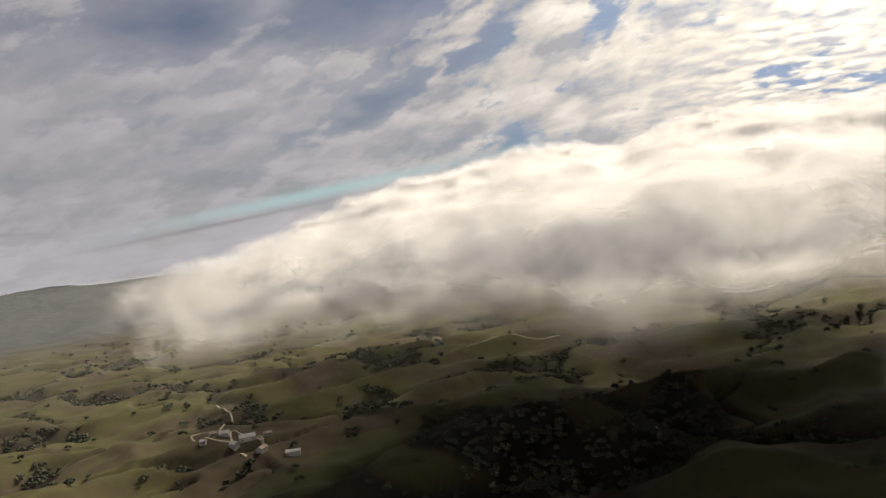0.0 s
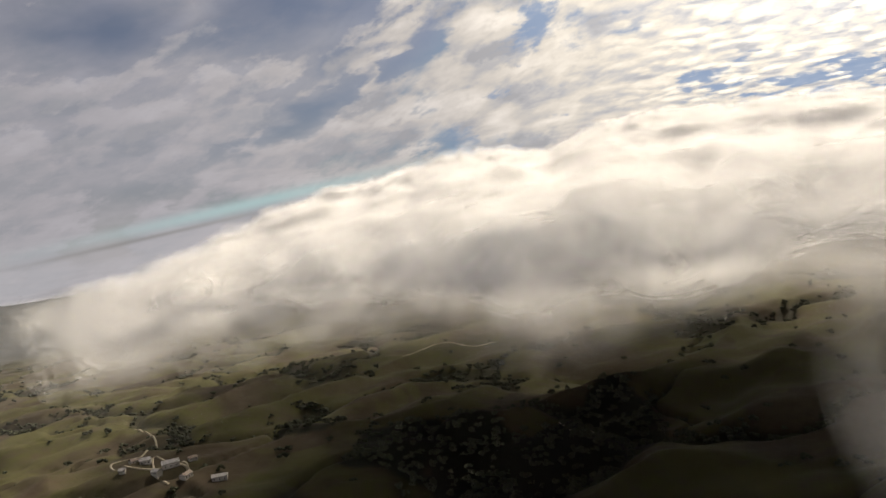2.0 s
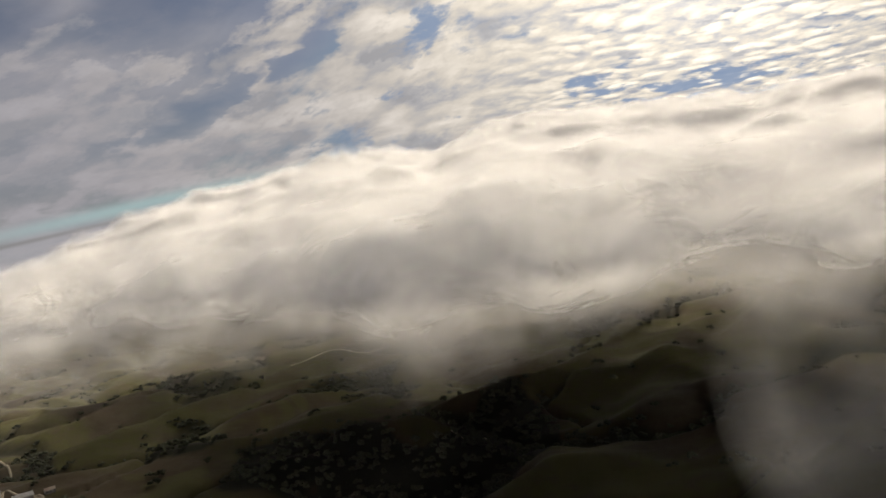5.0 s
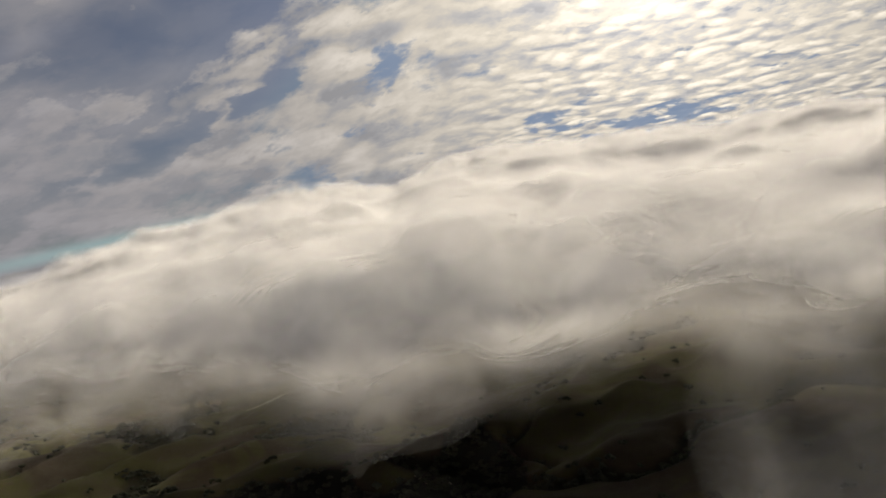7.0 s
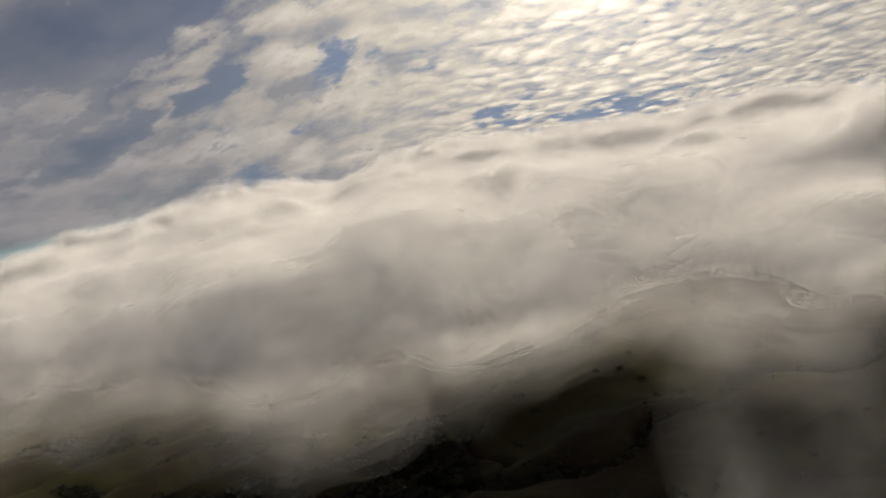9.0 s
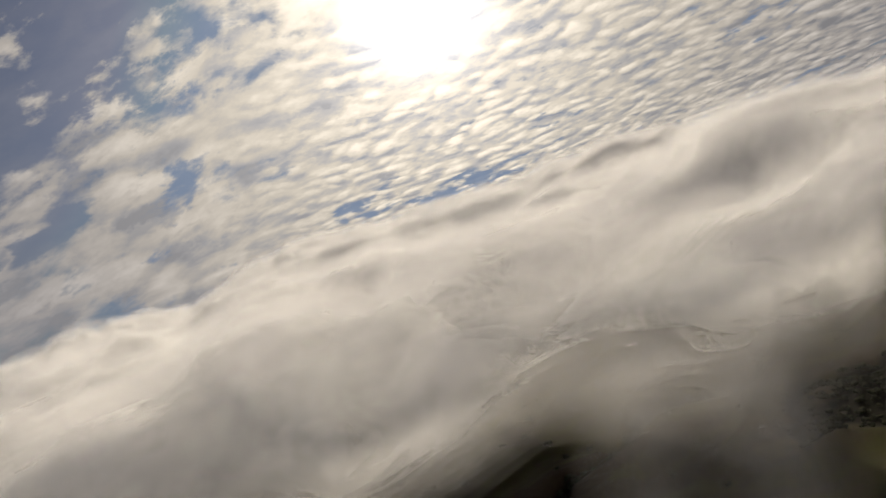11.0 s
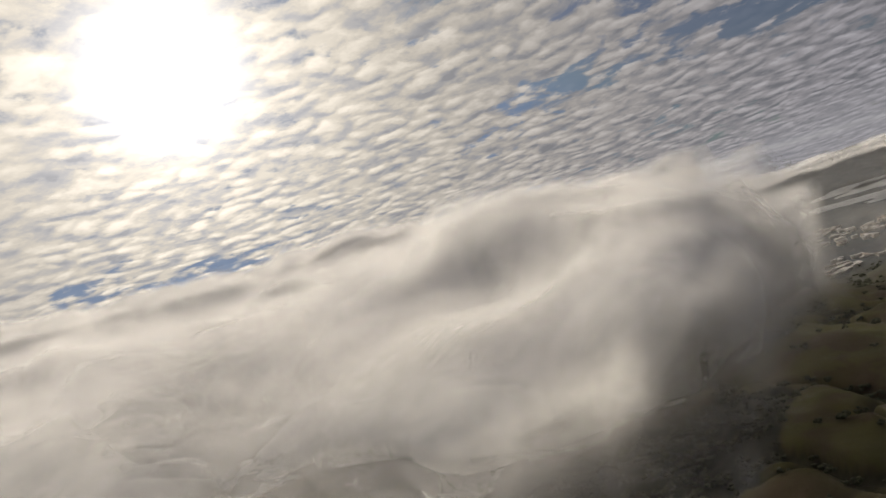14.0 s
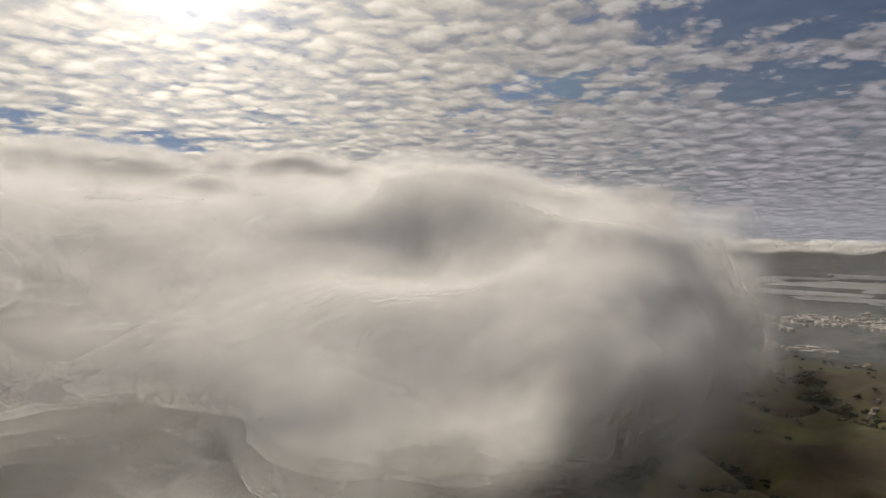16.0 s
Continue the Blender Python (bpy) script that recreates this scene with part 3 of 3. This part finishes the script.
def cloud_thing(name, label, F, origin, step, levels):
    base = tagged(new(name), label, "cloud")
    for level, dens in levels:
        v, q = net_surface(F, level, origin, step)
        if len(q) == 0:
            continue
        me = mesh_from("vapour_layer", v, q, CLOUD)
        attribute(me, "vapour", np.full(len(v), dens))
        part("vapour_layer", me, base)
    return base


def shell_levels(first, last, step, thin, growth):
    """Depths into the vapour, with the share of light that each layer stops; the last is dense."""
    out = []
    for k in range(int((last - first) / step) + 1):
        out.append((first + k * step, 1 - math.exp(-thin * math.exp(growth * k * step) * step)))
    return out + [(last + step * 1.5, 3.0)]


LEVELS = shell_levels(-12, 18, 1.8, 0.017, 0.118)


def soft_min(a, b, k):
    h = np.clip(0.5 + 0.5 * (b - a) / k, 0, 1)
    return b * (1 - h) + a * h - k * h * (1 - h)


def bank_field(x, y, z):
    """Thickness of vapour in metres, above 0 inside: a slab that rises from its near edge to a ridge."""
    a = np.degrees(np.arctan2(x, y))
    r = np.hypot(x, y)
    front = np.interp(a, [-24, -20, -14, -5, 4, 12, 20, 27, 33, 38, 43, 47, 51, 54, 58], [450, 350, 325, 308, 280, 258, 250, 246, 238, 226, 228, 236, 244, 256, 290])
    ridge_r = np.interp(a, [-24, -14, -5, 10, 30, 42, 48, 54, 60], [640, 580, 620, 760, 820, 700, 560, 430, 400])
    ridge_el = np.interp(a, [-22, -18, -14, -7.4, -1, 6, 11, 14.4, 17.8, 21.8, 27, 33, 38, 42.5, 46, 49.5, 52, 54.5, 60],
                         [-3, -1.2, 0.3, 2.4, 3.5, 4.4, 4.2, 3.3, 4.5, 5.0, 4.4, 3.9, 3.5, 3.6, 2.6, 1.3, 0.6, -0.4, -0.6])
    ridge = EYE_Z + ridge_r * np.tan(np.radians(ridge_el))
    bottom = EYE_Z + np.interp(a, [-20, -5, 5, 20, 28, 40, 47, 52, 56], [-34, -36, -34, -31, -28, -26, -23, -19, -14]) + 6 * fbm(x / 90, y / 90, 0 * x + 9, 2, 33)
    s = np.clip((r - front) / (ridge_r - front), 0, None)
    brow = EYE_Z + np.interp(a, [-20, -5, 5, 20, 30, 40, 47, 51, 55], [-13, -10, -8, -10, -12, -12, -10, -8, -7])
    jump = (brow - bottom) * smooth(-30, np.interp(a, [0, 15], [50, 26]), r - front)
    top = bottom + jump + np.where(s < 1, (ridge - bottom - jump) * np.clip(s, 0, 1), ridge - bottom - jump - 95 * np.clip(s - 1, 0, 2) ** 1.3)
    edge = (r - front) * np.interp(a, [25, 40], [0.75, 1.25]) + 4
    side = np.minimum((a + 19) * 2.5, (54.2 - a) * 5.0)
    f = soft_min(soft_min(top - z, (z - bottom) * np.interp(a, [0, 20], [0.85, 1.1]), 8), soft_min(edge, side, 10), 8) + 3
    f = soft_min(f, 34 + 0 * f, 6) - 11.5 * smooth(18, -10, a)
    # ragged hollows low in the near edge
    holes = smooth(-0.3, 0.6, fbm(x / 50, y / 50, z / 40 + 5, 3, 81))
    # a grey dent in the near shoulder
    f = f - 10 * np.exp(-((x - 185) / 14) ** 2 - ((y - 200) / 16) ** 2 - ((z - (EYE_Z - 4)) / 9) ** 2)
    return f - 22 * holes * np.exp(-((r - 300) / 95) ** 2 - ((a - 26) / 8.5) ** 2 - ((z - (EYE_Z - 30)) / 24) ** 2)


def build_bank():
    step = 6.0
    gx0, gx1, gy0, gy1, gz0, gz1 = -300, 660, 100, 1060, EYE_Z - 110, EYE_Z + 100
    xs, ys, zs = np.arange(gx0, gx1, step), np.arange(gy0, gy1, step), np.arange(gz0, gz1, step)
    X, Y, Z = np.meshgrid(xs, ys, zs, indexing="ij")
    F = bank_field(X, Y, Z)
    near = F > -40
    x, y, z = X[near], Y[near], Z[near]
    az_deg, r = np.degrees(np.arctan2(x, y)), np.hypot(x, y)
    over = z - EYE_Z
    right = smooth(36, 46, az_deg)
    billow = 0.5 - np.abs(fbm(x / 62, y / 62, z / 50, 3, 75))
    knobs = 0.5 - np.abs(fbm(x / 34, y / 34, z / 30, 3, 175))
    calm = 1 - 0.45 * smooth(-12, 6, over) * (1 - right)
    lumpy = 3.5 + (7 + 4 * right) * np.maximum(smooth(350, 650, r), 0.8 * right * smooth(-34, -14, over))
    noise_m = lumpy * knobs + 4.5 * fbm(x / 24, y / 24, z / 20, 2, 177) + (7 * fbm(x / 70, y / 70, z / 60, 4, 70) + 7 * billow) * calm
    high = np.maximum(smooth(-14, 14, over), smooth(33, 45, az_deg))
    F[near] = (F[near] + noise_m) * (1 + (1.3 + 0.9 * right) * high) * (1 - 0.12 * smooth(-8, -26, over))
    F[[0, -1]] = F[:, [0, -1]] = F[:, :, [0, -1]] = -50
    return cloud_thing("cloud_bank", "thick cream-grey cloud bank with a soft ragged underside above the hills", F, np.array([gx0, gy0, gz0]), step, LEVELS)


build_bank()


def build_shade_deck():
    """An added sheet of cloud, hidden behind the ridge of the bank to shade the valley."""
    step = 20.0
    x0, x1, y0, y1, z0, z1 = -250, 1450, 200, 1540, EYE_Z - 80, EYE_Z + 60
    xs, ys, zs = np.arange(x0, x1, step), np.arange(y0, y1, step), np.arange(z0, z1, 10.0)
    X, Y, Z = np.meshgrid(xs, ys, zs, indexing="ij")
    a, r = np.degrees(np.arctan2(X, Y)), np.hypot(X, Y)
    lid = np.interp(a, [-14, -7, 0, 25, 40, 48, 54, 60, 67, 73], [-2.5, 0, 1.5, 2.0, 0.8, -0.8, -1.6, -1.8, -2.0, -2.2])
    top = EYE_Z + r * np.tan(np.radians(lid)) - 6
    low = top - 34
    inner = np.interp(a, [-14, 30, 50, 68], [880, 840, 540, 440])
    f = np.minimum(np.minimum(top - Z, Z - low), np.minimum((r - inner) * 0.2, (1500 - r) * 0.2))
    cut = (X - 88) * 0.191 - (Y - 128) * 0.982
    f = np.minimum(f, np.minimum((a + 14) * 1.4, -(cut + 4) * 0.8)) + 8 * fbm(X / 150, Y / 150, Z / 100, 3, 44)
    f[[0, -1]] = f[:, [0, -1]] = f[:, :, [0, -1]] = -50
    return cloud_thing("shade_cloud", "added grey sheet of low cloud hidden behind the bank to shade the valley", f, np.array([x0, y0, z0]), np.array([step, step, 10.0]), [(-6, 0.05), (-3, 0.07), (0, 0.1), (4, 0.15), (8, 0.22), (13, 0.3)])


build_shade_deck()


def far_bank(name, label, cx, cy, cz, rx, ry, rz, turn, step, levels, seed, amp):
    """A loose patch of mist or distant cloud."""
    k = 1.35
    xs, ys, zs = np.arange(-rx * k, rx * k, step), np.arange(-ry * k, ry * k, step), np.arange(-rz * 2.0, rz * 2.0, step * 0.5)
    X, Y, Z = np.meshgrid(xs, ys, zs, indexing="ij")
    f = rz * (1 - np.sqrt((X / rx) ** 2 + (Y / ry) ** 2 + (Z / rz) ** 2)) + amp * fbm(X / (rz * 5), Y / (rz * 5), Z / (rz * 3) + seed, 4, 300 + seed)
    f[[0, -1]] = f[:, [0, -1]] = f[:, :, [0, -1]] = -50
    base = cloud_thing(name, label, f, np.array([xs[0], ys[0], zs[0]]), np.array([step, step, step * 0.5]), [(rz * l, d) for l, d in levels])
    base.matrix_basis = pose(cx, cy, cz, 0, 0, turn)
    return base


THIN = [(-0.3, 0.015), (-0.1, 0.018), (0.1, 0.02), (0.3, 0.022), (0.5, 0.025)]
THICK = [(-0.2, 0.06), (-0.1, 0.07), (0.0, 0.09), (0.1, 0.11), (0.2, 0.14), (0.32, 0.18)]
far_bank("fog_bank", "long white fog bank lying along the far bay shore", 3950, 700, 128, 180, 900, 26, 8, 24, THICK, 1, 16)
far_bank("fog_bank", "low white fog over the hills at the edge of the plain", 3600, 1500, 150, 220, 500, 22, -20, 24, THICK, 2, 14)
far_bank("mist_curtain", "thin grey curtain of mist hanging under the cloud bank", 152, 205, EYE_Z - 58, 27, 24, 46, 20, 5, [(-0.08, 0.025), (0.0, 0.03), (0.08, 0.035), (0.16, 0.04), (0.26, 0.045), (0.36, 0.05), (0.48, 0.055)], 5, 4)
far_bank("mist_patch", "thin grey mist drifting over the village roofs", 1280, 260, 75, 90, 190, 20, -15, 9, THIN, 3, 14)


def haze_layer(z, inner, thick):
    """A thin level of haze over the far plain, denser outwards."""
    av, rv = np.radians(np.arange(-60, 120, 3.0)), np.concatenate([np.linspace(inner, inner + 1500, 8), [4880.0]])
    A2, R2 = np.meshgrid(av, rv)
    v = np.stack([R2 * np.sin(A2), R2 * np.cos(A2), 0 * R2 + z], -1).reshape(-1, 3)
    i = np.arange(A2.size).reshape(A2.shape)
    q = np.stack([i[:-1, :-1], i[1:, :-1], i[1:, 1:], i[:-1, 1:]], -1).reshape(-1, 4)
    me = mesh_from("haze_layer", v, q, CLOUD)
    attribute(me, "vapour", (thick * smooth(inner, inner + 1500, R2)).ravel())
    tagged(new("haze_layer", me), "thin level of pale haze over the land", "haze", kind="structure")


for hz, inner, thick in ((14, 1800, 0.03), (60, 400, 0.05), (100, 260, 0.09), (80, 2200, 0.05), (110, 2600, 0.06)):
    haze_layer(hz, inner, thick)
